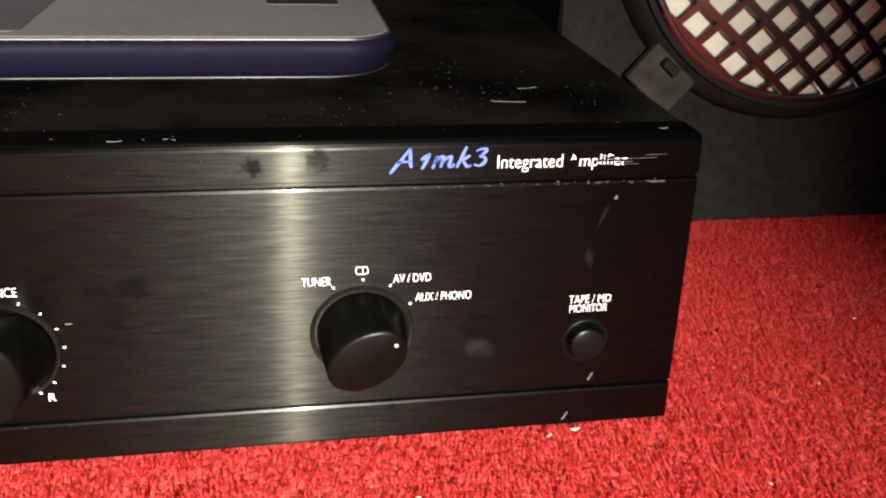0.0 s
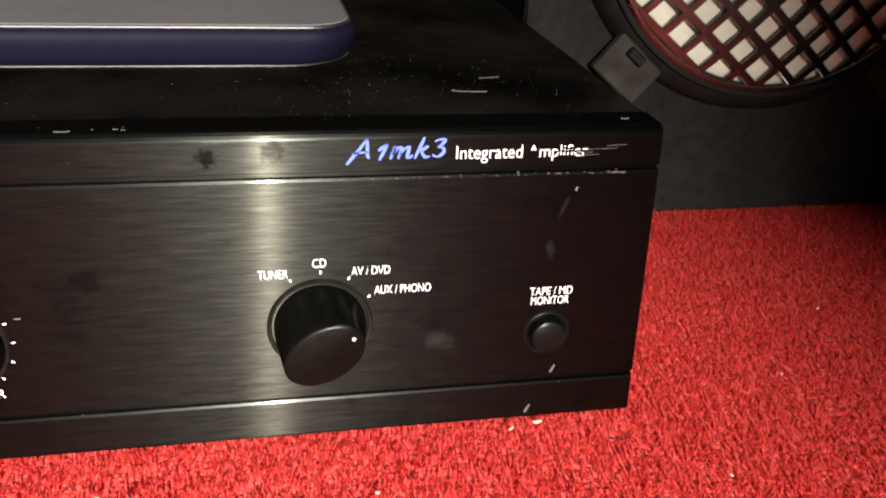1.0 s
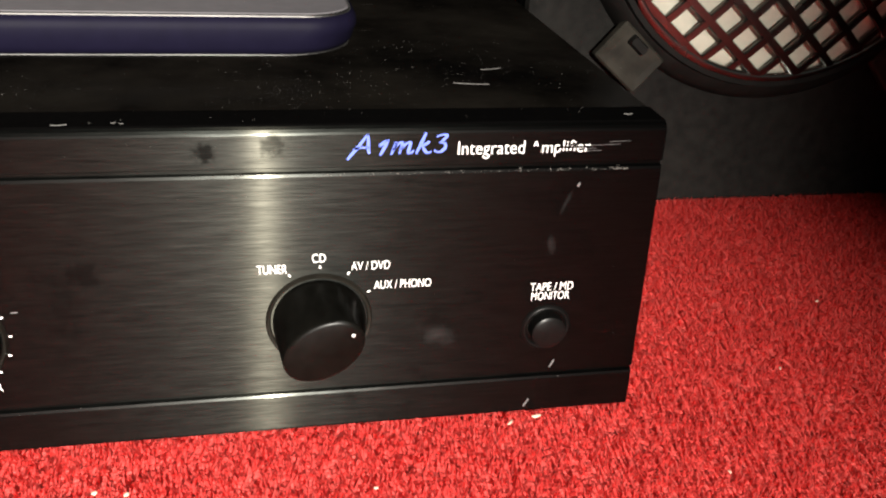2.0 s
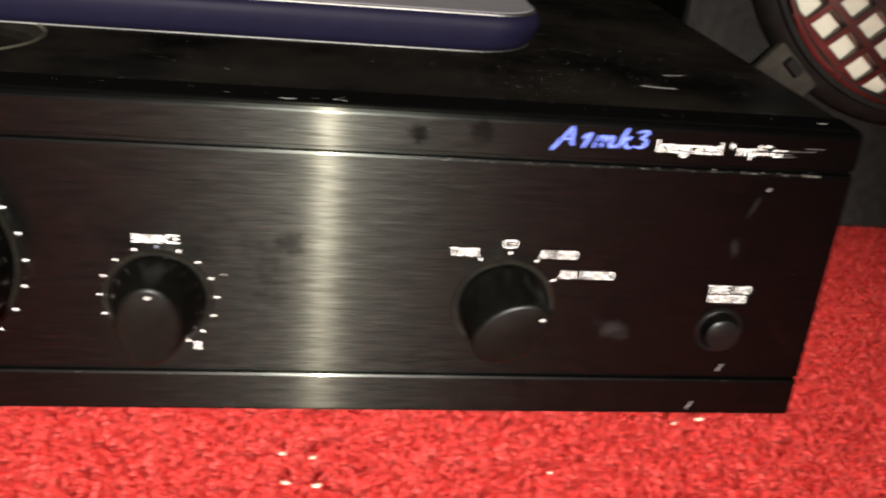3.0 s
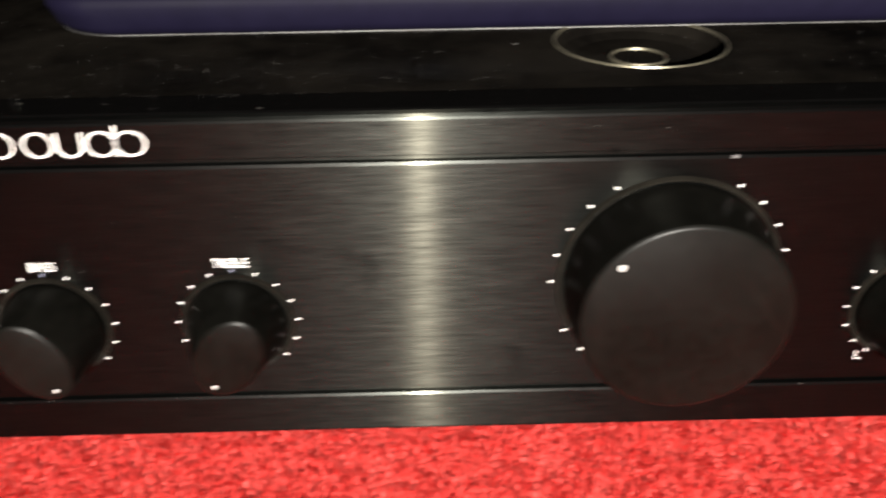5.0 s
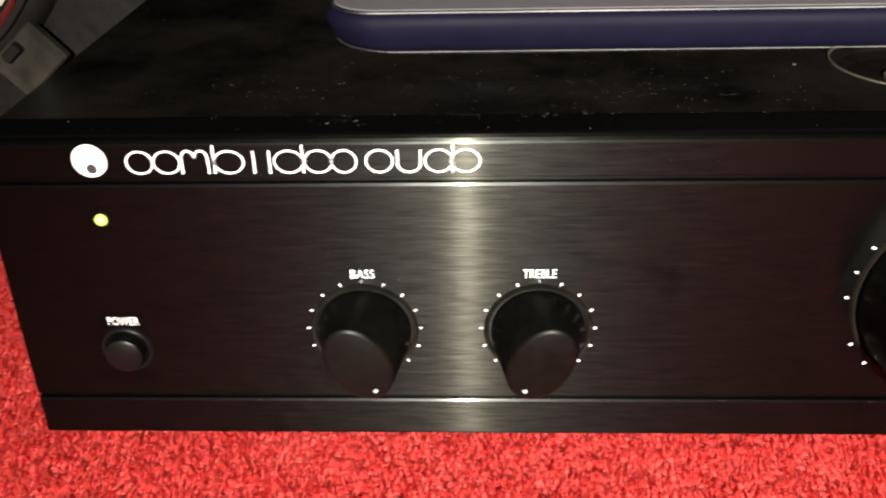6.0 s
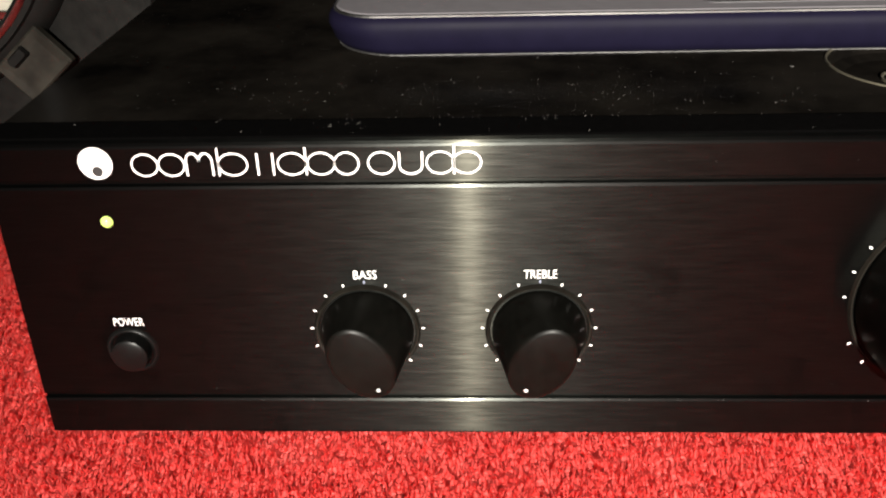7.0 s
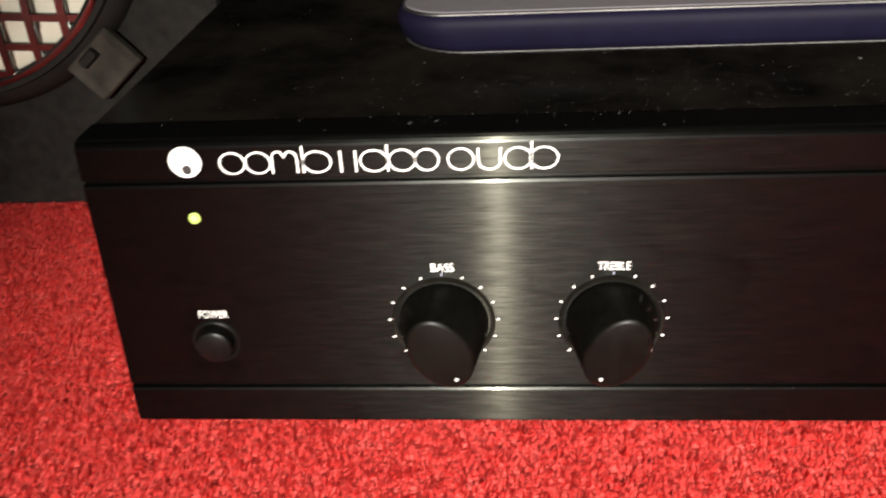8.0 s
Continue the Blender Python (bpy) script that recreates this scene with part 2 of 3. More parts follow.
# ---- mesh helpers ----
def part(name, bm, mat, parent=None, label="", smooth=False, origin=None):
    me = bpy.data.meshes.new(name)
    bmesh.ops.recalc_face_normals(bm, faces=bm.faces)
    bm.to_mesh(me)
    bm.free()
    me.materials.append(mat)
    if smooth:
        me.shade_smooth()
    ob = new(name, me)
    ob.parent = parent
    if origin:
        ob.location = origin
    return tagged(ob, label)


def thing(name, label, category, group="", at=(0, 0, 0)):
    ob = new(name)
    ob.location = at
    return tagged(ob, label, category, group)


def box(x0, x1, y0, y1, z0, z1, bevel=0.0, segments=2):
    bm = bmesh.new()
    bmesh.ops.create_cube(bm, size=1.0)
    for v in bm.verts:
        v.co = Vector(((x0 + x1) / 2 + v.co.x * (x1 - x0), (y0 + y1) / 2 + v.co.y * (y1 - y0), (z0 + z1) / 2 + v.co.z * (z1 - z0)))
    if bevel:
        bmesh.ops.bevel(bm, geom=bm.edges[:], offset=bevel, segments=segments, profile=0.5, affect="EDGES")
    return bm


def lathe(profile, steps=64, centre=(0, 0, 0), close=False):
    """Turns a profile of (radius, y) round the axis along y through centre."""
    bm = bmesh.new()
    rows = []
    for r, y in profile:
        if r < 1e-6:
            rows.append([bm.verts.new((centre[0], centre[1] + y, centre[2]))])
        else:
            rows.append([bm.verts.new((centre[0] + r * math.sin(2 * math.pi * k / steps), centre[1] + y, centre[2] + r * math.cos(2 * math.pi * k / steps))) for k in range(steps)])
    pairs = list(zip(rows, rows[1:])) + ([(rows[-1], rows[0])] if close else [])
    for a, b in pairs:
        for k in range(steps):
            n = (k + 1) % steps
            if len(a) == 1 and len(b) == 1:
                continue
            if len(a) == 1:
                bm.faces.new((a[0], b[k], b[n]))
            elif len(b) == 1:
                bm.faces.new((a[k], a[n], b[0]))
            else:
                bm.faces.new((a[k], a[n], b[n], b[k]))
    return bm


def rounded(hx, hy, r, n=8):
    """The outline of a rectangle with round corners."""
    pts = []
    for cx, cy, a0 in ((hx - r, hy - r, 0), (-hx + r, hy - r, 90), (-hx + r, -hy + r, 180), (hx - r, -hy + r, 270)):
        for k in range(n + 1):
            a = radians(a0 + 90 * k / n)
            pts.append((cx + r * math.cos(a), cy + r * math.sin(a)))
    return pts


def stack(layers):
    """Joins outlines of equal length, given as (points, z), into one closed solid."""
    bm = bmesh.new()
    rows = [[bm.verts.new((x, y, z)) for x, y in pts] for pts, z in layers]
    for a, b in zip(rows, rows[1:]):
        for k in range(len(a)):
            n = (k + 1) % len(a)
            bm.faces.new((a[k], a[n], b[n], b[k]))
    bm.faces.new(rows[0][::-1])
    bm.faces.new(rows[-1])
    return bm


# ---- the room ----
def slab(name, x0, x1, y0, y1, z0, z1, mat, label):
    return tagged(part(name, box(x0, x1, y0, y1, z0, z1), mat), label, "room", kind="structure")


slab("floor", -2.4, 2.4, -4.8, 1.6, -0.10, -0.0001, CARPET, "floor covered with bright red carpet")
slab("wall_north", -2.4, 2.4, 1.6, 1.75, -0.10, 2.6, WALL, "plain beige painted wall")
slab("wall_south", -2.4, 2.4, -4.95, -4.8, -0.10, 2.6, WALL, "plain beige painted wall")
slab("wall_east", 2.4, 2.55, -4.95, 1.75, -0.10, 2.6, WALL, "plain beige painted wall")
slab("wall_west", -2.55, -2.4, -4.95, 1.75, -0.10, 2.6, WALL, "plain beige painted wall")
slab("ceiling", -2.55, 2.55, -4.95, 1.75, 2.6, 2.7, WALL, "plain painted ceiling")


def carpet_pile():
    """Short curled fibres over the part of the floor round the amplifier."""
    rng = np.random.default_rng(5)
    n = 640000
    x = rng.uniform(-0.47, 0.47, n)
    y = rng.uniform(-0.16, 0.135, n)
    keep = ~((np.abs(x) < 0.211) & (y > 0.004))
    keep &= ~((np.abs(x) > 0.2175) & (y > 0.131))
    x, y = x[keep], y[keep]
    n = len(x)
    a = rng.uniform(0, 2 * np.pi, n)
    lean = rng.uniform(0.0008, 0.0024, n)
    high = rng.uniform(0.0030, 0.0043, n)
    wide = rng.uniform(0.00012, 0.00030, n)
    curl = rng.uniform(-1.9, 1.9, n)
    px, py, pz = [x], [y], [np.full(n, -0.0028)]
    for f, g in ((0.45, 0.62), (1.0, 1.0)):
        px.append(x + np.cos(a + curl * f) * lean * f)
        py.append(y + np.sin(a + curl * f) * lean * f)
        pz.append(-0.0028 + high * g)
    co = np.empty((n, 6, 3), np.float32)
    for k in range(3):
        w = wide * (1.0, 1.0, 0.45)[k]
        sx, sy = -np.sin(a + curl) * w, np.cos(a + curl) * w
        co[:, 2 * k] = np.stack([px[k] - sx, py[k] - sy, pz[k]], 1)
        co[:, 2 * k + 1] = np.stack([px[k] + sx, py[k] + sy, pz[k]], 1)
    base = np.arange(n)[:, None] * 6
    quads = np.concatenate([base + [0, 1, 3, 2], base + [2, 3, 5, 4]], 1).reshape(-1)
    me = bpy.data.meshes.new("carpet_pile")
    me.vertices.add(n * 6)
    me.vertices.foreach_set("co", co.reshape(-1))
    me.loops.add(len(quads))
    me.loops.foreach_set("vertex_index", quads.astype(np.int32))
    me.polygons.add(len(quads) // 4)
    me.polygons.foreach_set("loop_start", np.arange(0, len(quads), 4, dtype=np.int32))
    me.update(calc_edges=True)
    me.materials.append(PILE)
    tagged(new("carpet_pile", me), "short curly red carpet fibres", "carpet", kind="stuff")


carpet_pile()


# ---- the amplifier ----
HALF, TOP = 0.2150, 0.0803
amp = thing("amplifier", "black brushed metal stereo amplifier with five knobs on red carpet", "amplifier")


def front_panel():
    """A thick plate with two grooves, from its outline in (y, z), run along x; its ends lean in a little."""
    def groove(z, half, deep):
        return [(0, z - half - 0.0006), (0.00026, z - half), (deep, z - half * 0.7), (deep, z + half * 0.8), (0.0002, z + half), (0, z + half + 0.0002)]
    line = [(0.0115, 0.0012), (0.0010, 0.0012), (0.0003, 0.0015), (0.0, 0.0022)]
    line += groove(0.0128, 0.0007, 0.0013)
    line += groove(0.0703, 0.0007, 0.0013)
    line += [(0.0, 0.0785), (0.00022, 0.0790), (0.00062, 0.0796), (0.0014, 0.0801), (0.0022, TOP), (0.0115, TOP)]
    bm = bmesh.new()
    rows = []
    stops = [-1.0, -0.9985] + [k / 24 - 1 for k in range(1, 48)] + [0.9985, 1.0]
    for s in stops:
        end = 0.0005 if abs(s) == 1 else 0.0
        rows.append([bm.verts.new((s * (HALF + 0.0003 - 0.0020 * z / 0.080), y + (end if y < 0.006 else 0), z)) for y, z in line])
    for a, b in zip(rows, rows[1:]):
        for k in range(len(line)):
            n = (k + 1) % len(line)
            bm.faces.new((a[k], a[n], b[n], b[k]))
    bm.faces.new(rows[0])
    bm.faces.new(rows[-1][::-1])
    for f in bm.faces:
        f.material_index = int(min(v.co.z for v in f.verts) > TOP - 0.0004)
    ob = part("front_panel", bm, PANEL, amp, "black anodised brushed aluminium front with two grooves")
    ob.data.materials.append(LIP)
    return ob


panel = front_panel()
DISH = (-0.0003, 0.0450, 0.0203)


def top_cover():
    """The folded steel cover: a top with a round recess in it, and two sides."""
    bm = bmesh.new()
    hx, y0, y1, z = 0.2132, 0.0117, 0.300, 0.0799
    cx, cy, r = DISH
    n = 64
    k = 0.024
    def quad(xa, xb, ya, yb):
        bm.faces.new([bm.verts.new(p) for p in ((xa, ya, z), (xb, ya, z), (xb, yb, z), (xa, yb, z))])
    quad(-hx, cx - k, y0, y1)
    quad(cx + k, hx, y0, y1)
    quad(cx - k, cx + k, y0, cy - k)
    quad(cx - k, cx + k, cy + k, y1)
    rows = []
    for rad, dz in ((None, 0), (r + 0.0004, 0), (r, -0.0003), (r - 0.0018, -0.0028), (r - 0.005, -0.0038), (0.009, -0.0041), (0.0, -0.0041)):
        row = []
        for i in range(n):
            a = 2 * math.pi * i / n
            c, s_ = math.cos(a), math.sin(a)
            d = k / max(abs(c), abs(s_)) if rad is None else rad
            row.append(bm.verts.new((cx + c * max(d, 1e-5), cy + s_ * max(d, 1e-5), z + dz)))
        rows.append(row)
    for a, b in zip(rows, rows[1:]):
        for i in range(n):
            m = (i + 1) % n
            bm.faces.new((a[i], a[m], b[m], b[i]))
    for sx in (-1, 1):
        x = sx * hx
        for xa, za, xb, zb in ((x, z, x + sx * 0.0008, z - 0.0008), (x + sx * 0.0008, z - 0.0008, x + sx * 0.0008, 0.004)):
            bm.faces.new([bm.verts.new(p) for p in ((xa, y0, za), (xb, y0, zb), (xb, y1, zb), (xa, y1, za))])
    bmesh.ops.remove_doubles(bm, verts=bm.verts, dist=1e-5)
    return part("top_cover", bm, COVER, amp, "dusty scratched black steel cover")


cover = top_cover()
part("bottom_plate", box(-0.2125, 0.2125, 0.0118, 0.299, 0.004, 0.0065), BLACK, amp)
part("back_plate", box(-0.2125, 0.2125, 0.297, 0.2995, 0.0066, 0.0794), BLACK, amp)
for fx in (-0.17, 0.17):
    for fy in (0.04, 0.26):
        part("foot", lathe([(0, -0.003), (0.016, -0.003), (0.017, 0.003), (0, 0.003)], 24), RUBBER, amp, origin=(fx, fy, 0.001)).rotation_euler = (radians(90), 0, 0)


def flat_ring(cx, cy, cz, r, wide, high, steps=64):
    """A thin ring lying flat, rounded on top."""
    bm = bmesh.new()
    rows = []
    for k in range(steps):
        a = 2 * math.pi * k / steps
        rows.append([bm.verts.new((cx + math.cos(a) * (r + u * wide), cy + math.sin(a) * (r + u * wide), cz + w * high)) for u, w in ((-0.5, 0), (-0.25, 1), (0.25, 1), (0.5, 0))])
    for k in range(steps):
        a, b = rows[k], rows[(k + 1) % steps]
        for i in range(4):
            j = (i + 1) % 4
            bm.faces.new((a[i], b[i], b[j], a[j]))
    return bm


part("dish_rim", flat_ring(DISH[0], DISH[1], 0.0796, DISH[2], 0.0007, 0.0006), DULL_RING, cover, "thin dull brassy ring")
part("dish_boss", flat_ring(DISH[0], DISH[1], 0.0759, 0.0066, 0.0008, 0.0005), DULL_RING, cover, "small dull brassy ring")


def knob(name, cx, cz, base, grip_long, grip_short, reach, angle, dot_at, dot_r, label):
    """A knob with a round base that narrows into an oval face, long towards its dot; angle runs clockwise from the top."""
    bm = bmesh.new()
    n = 72
    rows = []
    t = radians(angle)
    for f, d in ((0.0, 0.0), (0.0, 0.0012), (0.04, 0.0016), (0.30, 0.35 * reach), (0.62, 0.65 * reach), (0.95, 0.94 * reach), (1.0, 0.965 * reach), (1.06, 0.985 * reach), (1.16, reach)):
        row = []
        for k in range(n):
            a = 2 * math.pi * k / n
            u, w = math.cos(a), math.sin(a)
            lu = base + (grip_long - base) * min(f, 1) - max(0, f - 1) * 0.006
            lw = base + (grip_short - base) * min(f, 1) - max(0, f - 1) * 0.006
            pu, pw = u * lu, w * lw
            row.append(bm.verts.new((cx + pu * math.sin(t) + pw * math.cos(t), -0.0004 - d, cz + pu * math.cos(t) - pw * math.sin(t))))
        rows.append(row)
    for a, b in zip(rows, rows[1:]):
        for k in range(n):
            m = (k + 1) % n
            bm.faces.new((a[k], a[m], b[m], b[k]))
    bm.faces.new(rows[-1])
    bm.faces.new(rows[0][::-1])
    ob = part(name, bm, KNOB, amp, label, smooth=True)
    ob.data.set_sharp_from_angle(angle=radians(28))
    dx, dz = dot_at * math.sin(t), dot_at * math.cos(t)
    part("indicator_dot", lathe([(0, -0.0003), (dot_r * 0.7, -0.00025), (dot_r, 0.0001), (dot_r, 0.0004)], 20, (cx + dx, -0.0004 - reach, cz + dz)), GREY_DOT, ob, "small grey-white dot", smooth=True)
    part("knob_collar", lathe([(base + 0.0004, -0.0001), (base + 0.0007, -0.0008), (base + 0.0012, -0.0010), (base + 0.0016, -0.0001)], 64, (cx, 0, cz)), COLLAR, ob, "thin glossy black ring")
    return ob


BASS_X, TREBLE_X, VOLUME_X, BALANCE_X, SOURCE_X = -0.1331, -0.0933, -0.0002, 0.0532, 0.1336
SMALL = (0.0324, 0.0108, 0.0098, 0.0068, 0.0136)
knob("volume_knob", VOLUME_X, 0.0412, 0.0226, 0.0216, 0.0216, 0.0165, -48, 0.0190, 0.00085, "large round matt black volume knob")
knob("bass_knob", BASS_X, *SMALL, 153, 0.0076, 0.00055, "small matt black knob turned low")
knob("treble_knob", TREBLE_X, *SMALL, -153, 0.0076, 0.00055, "small matt black knob turned low")
knob("balance_knob", BALANCE_X, *SMALL, 2, 0.0076, 0.00055, "small matt black knob pointing straight up")
knob("source_knob", SOURCE_X, 0.0328, *SMALL[1:], 58, 0.0076, 0.00055, "small matt black selector knob")


def push_button(name, cx, cz, label):
    ob = part(name, lathe([(0, -0.0034), (0.0036, -0.0035), (0.0043, -0.0031), (0.0045, 0.0012)], 40, (cx, 0, cz)), BUTTON, amp, label, smooth=True)
    ob.data.set_sharp_from_angle(angle=radians(35))
    part("button_collar", lathe([(0.0051, 0.0), (0.0053, -0.0009), (0.0058, -0.0009), (0.0063, 0.0)], 48, (cx, 0, cz)), BUTTON, ob, "glossy black ring", smooth=True)


push_button("power_button", -0.1897, 0.0270, "round black power push button")
push_button("monitor_button", 0.1896, 0.0272, "round black tape monitor push button")
part("indicator_light", lathe([(0, -0.0011), (0.0008, -0.0009), (0.0013, -0.0004), (0.0015, 0.0003)], 24, (-0.1890, 0, 0.0613)), LED, amp, "small round yellow-green indicator light", smooth=True)


# ---- print on the panel ----
def tick_mesh():
    """A printed dash with round ends, along z."""
    bm = bmesh.new()
    pts = []
    for k in range(12):
        a = 2 * math.pi * k / 12
        pts.append((0.00045 * math.cos(a), 0.00045 * math.sin(a) + (0.00035 if math.sin(a) > 0 else -0.00035)))
    front = [bm.verts.new((x, -0.00012, z)) for x, z in pts]
    back = [bm.verts.new((x, 0.0001, z)) for x, z in pts]
    bm.faces.new(front)
    for k in range(12):
        n = (k + 1) % 12
        bm.faces.new((front[k], front[n], back[n], back[k]))
    me = bpy.data.meshes.new("tick_mark")
    bmesh.ops.recalc_face_normals(bm, faces=bm.faces)
    bm.to_mesh(me)
    bm.free()
    return me


TICK = tick_mesh()
TICK.materials.append(WHITE)
TICK_DIM = TICK.copy()
TICK_DIM.materials[0] = FADED


def tick(cx, cz, r, angle, mesh=None, size=1.0):
    ob = new("tick_mark", mesh or TICK)
    ob.parent = panel
    a = radians(angle)
    ob.location = (cx + r * math.sin(a), 0, cz + r * math.cos(a))
    ob.rotation_euler = (0, a, 0)
    ob.scale = (size, 1, size)


for cx, skipped in ((BASS_X, (154, -154)), (TREBLE_X, (154, -154)), (BALANCE_X, ())):
    for k in range(-7, 8):
        if k * 22 not in skipped:
            tick(cx, 0.0325, 0.0130, k * 22 * (0.98 if abs(k) == 7 else 1), TICK_DIM if k == 0 else TICK, 0.47)
for angle in (-31, 1, 31, 62):
    tick(SOURCE_X, 0.0338, 0.0130, angle, TICK, 0.5)
for k in range(2, 10):
    tick(VOLUME_X, 0.0411, 0.0252, 15 * k, TICK, 0.54)
    if k != 7:
        tick(VOLUME_X, 0.0411, 0.0252, -15 * k, TICK, 0.54)


def lettering(body, x0, x1, z0, high, mat=None, slant=0.0, name="lettering", lift=0.0002, bold=0.0, worn=()):
    """Letters from x0 to x1 with their feet at z0; worn: bands of the height, and how far along, that have rubbed off."""
    cu = bpy.data.curves.new(name, "FONT")
    cu.body, cu.resolution_u, cu.offset = body, 4, bold
    tmp = new(name, cu)
    bpy.context.view_layer.update()
    me = bpy.data.meshes.new_from_object(tmp.evaluated_get(bpy.context.evaluated_depsgraph_get()))
    bpy.data.objects.remove(tmp)
    bm = bmesh.new()
    bm.from_mesh(me)
    bpy.data.meshes.remove(me)
    xs = [v.co.x for v in bm.verts]
    lo, span = min(xs), max(xs) - min(xs)
    cap = 0.70
    for f0, f1, b0, b1 in worn:
        ca, cb, za, zb = lo + f0 * span, lo + f1 * span, b0 * cap, b1 * cap
        for p, nrm in (((ca, 0, 0), (1, 0, 0)), ((cb, 0, 0), (1, 0, 0)), ((0, za, 0), (0, 1, 0)), ((0, zb, 0), (0, 1, 0))):
            bmesh.ops.bisect_plane(bm, geom=bm.verts[:] + bm.edges[:] + bm.faces[:], plane_co=p, plane_no=nrm)
        gone = [f for f in bm.faces if ca < f.calc_center_median().x < cb and za < f.calc_center_median().y < zb]
        bmesh.ops.delete(bm, geom=gone, context="FACES")
    for v in bm.verts:
        x, z = (v.co.x - lo) / span * (x1 - x0), v.co.y / cap * high
        v.co = Vector((x0 + x + slant * z, -lift, z0 + z))
    ob = part(name, bm, mat or WHITE, panel)
    return ob


CAP = 0.00225
BOLD = -0.004
lettering("TUNER", 0.1197, 0.1264, 0.0457, CAP, bold=BOLD)
lettering("CD", 0.1320, 0.1351, 0.0481, CAP, bold=BOLD)
lettering("AV / DVD", 0.1409, 0.1499, 0.0457, CAP, bold=BOLD)
lettering("AUX / PHONO", 0.1463, 0.1598, 0.0405, CAP, bold=BOLD)
lettering("TAPE / MD", 0.1845, 0.1954, 0.0377, CAP, bold=BOLD)
lettering("MONITOR", 0.1850, 0.1947, 0.0351, CAP, bold=BOLD)
lettering("BALANCE", 0.0483, 0.0581, 0.0464, CAP, bold=BOLD)
lettering("L", 0.0447, 0.0459, 0.0188, CAP, bold=BOLD)
lettering("R", 0.0611, 0.0627, 0.0188, CAP, bold=BOLD)
lettering("BASS", -0.1354, -0.1301, 0.0464, CAP, bold=BOLD)
lettering("TREBLE", -0.0970, -0.0896, 0.0464, CAP, bold=BOLD)
lettering("POWER", -0.1929, -0.1857, 0.0338, CAP, bold=BOLD)
lettering("Integrated", 0.1642, 0.1795, 0.0735, 0.0032, bold=-0.006)
lettering("Amplifier", 0.1808, 0.1950, 0.0736, 0.0029, bold=-0.003,
          worn=((0.0, 0.17, -0.3, 0.55), (0.17, 0.42, 0.62, 1.2), (0.42, 1.0, 0.34, 0.52), (0.5, 0.8, -0.3, 0.12), (0.62, 0.78, 0.55, 0.72)))


def brush_letters():
    """The model mark in slanted brush script: each stroke a ribbon that swells along its way."""
    glyphs = [
        [(0.0, -0.5), (0.5, 0.25), (1.6, 1.6), (3.0, 3.4), (4.4, 5.4)], [(4.4, 5.4), (4.5, 3.4), (4.55, 1.5), (4.9, 0.8)], [(1.2, 1.9), (2.6, 2.25), (4.7, 2.3)],
        [(6.9, 2.5), (7.7, 3.2), (8.9, 4.1)], [(8.9, 4.1), (8.1, 2.3), (7.1, 0.3)],
        [(10.2, 3.0), (10.6, 3.2), (10.0, 1.6), (9.5, 0.4)], [(9.9, 1.4), (11.0, 2.9), (11.9, 3.2), (11.7, 1.9), (11.3, 0.5)], [(11.6, 1.5), (12.8, 2.9), (13.7, 3.2), (13.5, 1.9), (13.3, 0.8), (13.9, 0.7), (14.5, 1.3)],
        [(17.1, 5.4), (16.5, 3.9), (15.7, 2.0), (15.0, 0.4)], [(18.0, 3.3), (17.0, 2.6), (16.1, 2.1)], [(16.4, 2.2), (16.9, 1.2), (17.6, 0.6), (18.4, 0.9)],
        [(19.4, 4.2), (20.4, 4.7), (21.7, 4.6), (21.2, 3.7), (20.1, 2.8)], [(20.1, 2.8), (21.3, 2.7), (21.5, 1.8), (20.7, 0.9), (19.7, 0.7), (19.0, 1.2)],
    ]
    bm = bmesh.new()
    for line in glyphs:
        pts = []
        for i in range(len(line) - 1):
            p0, p1, p2, p3 = (Vector(line[max(0, min(len(line) - 1, i + d))]) for d in (-1, 0, 1, 2))
            for k in range(6):
                u = k / 6
                pts.append(0.5 * (2 * p1 + (p2 - p0) * u + (2 * p0 - 5 * p1 + 4 * p2 - p3) * u * u + (3 * p1 - p0 - 3 * p2 + p3) * u ** 3))
        pts.append(Vector(line[-1]))
        rows = []
        for i, p in enumerate(pts):
            way = (pts[min(i + 1, len(pts) - 1)] - pts[max(i - 1, 0)]).normalized()
            swell = (0.17 + 0.13 * math.sin(math.pi * i / (len(pts) - 1))) * (1.25 if way.y < -0.3 or way.y > 0.6 else 0.85)
            side = Vector((-way.y, way.x)) * swell
            rows.append([bm.verts.new((0.1398 + q.x * 0.00100, -0.0002, 0.0733 + q.y * 0.00098 + q.x * 0.000015)) for q in (p + side, p - side)])
        for c, d in zip(rows, rows[1:]):
            bm.faces.new((c[0], c[1], d[1], d[0]))
    part("lettering", bm, BLUE_INK, panel, "blue brush script")


brush_letters()


def stroke_ring(cx, cz, rx, rz, wide, a0=0.0, a1=360.0, steps=40):
    bm = bmesh.new()
    rows = []
    closed = a1 - a0 >= 360
    count = steps if closed else steps + 1
    for k in range(count):
        a = radians(a0 + (a1 - a0) * k / steps)
        c, s_ = math.cos(a), math.sin(a)
        rows.append([bm.verts.new((cx + c * (rx + u), y, cz + s_ * (rz + u))) for u, y in ((-wide / 2, -0.00012), (wide / 2, -0.00012), (wide / 2, 0.0001), (-wide / 2, 0.0001))])
    for k in range(count if closed else count - 1):
        a, b = rows[k], rows[(k + 1) % count]
        for i in range(4):
            j = (i + 1) % 4
            bm.faces.new((a[i], b[i], b[j], a[j]))
    return bm


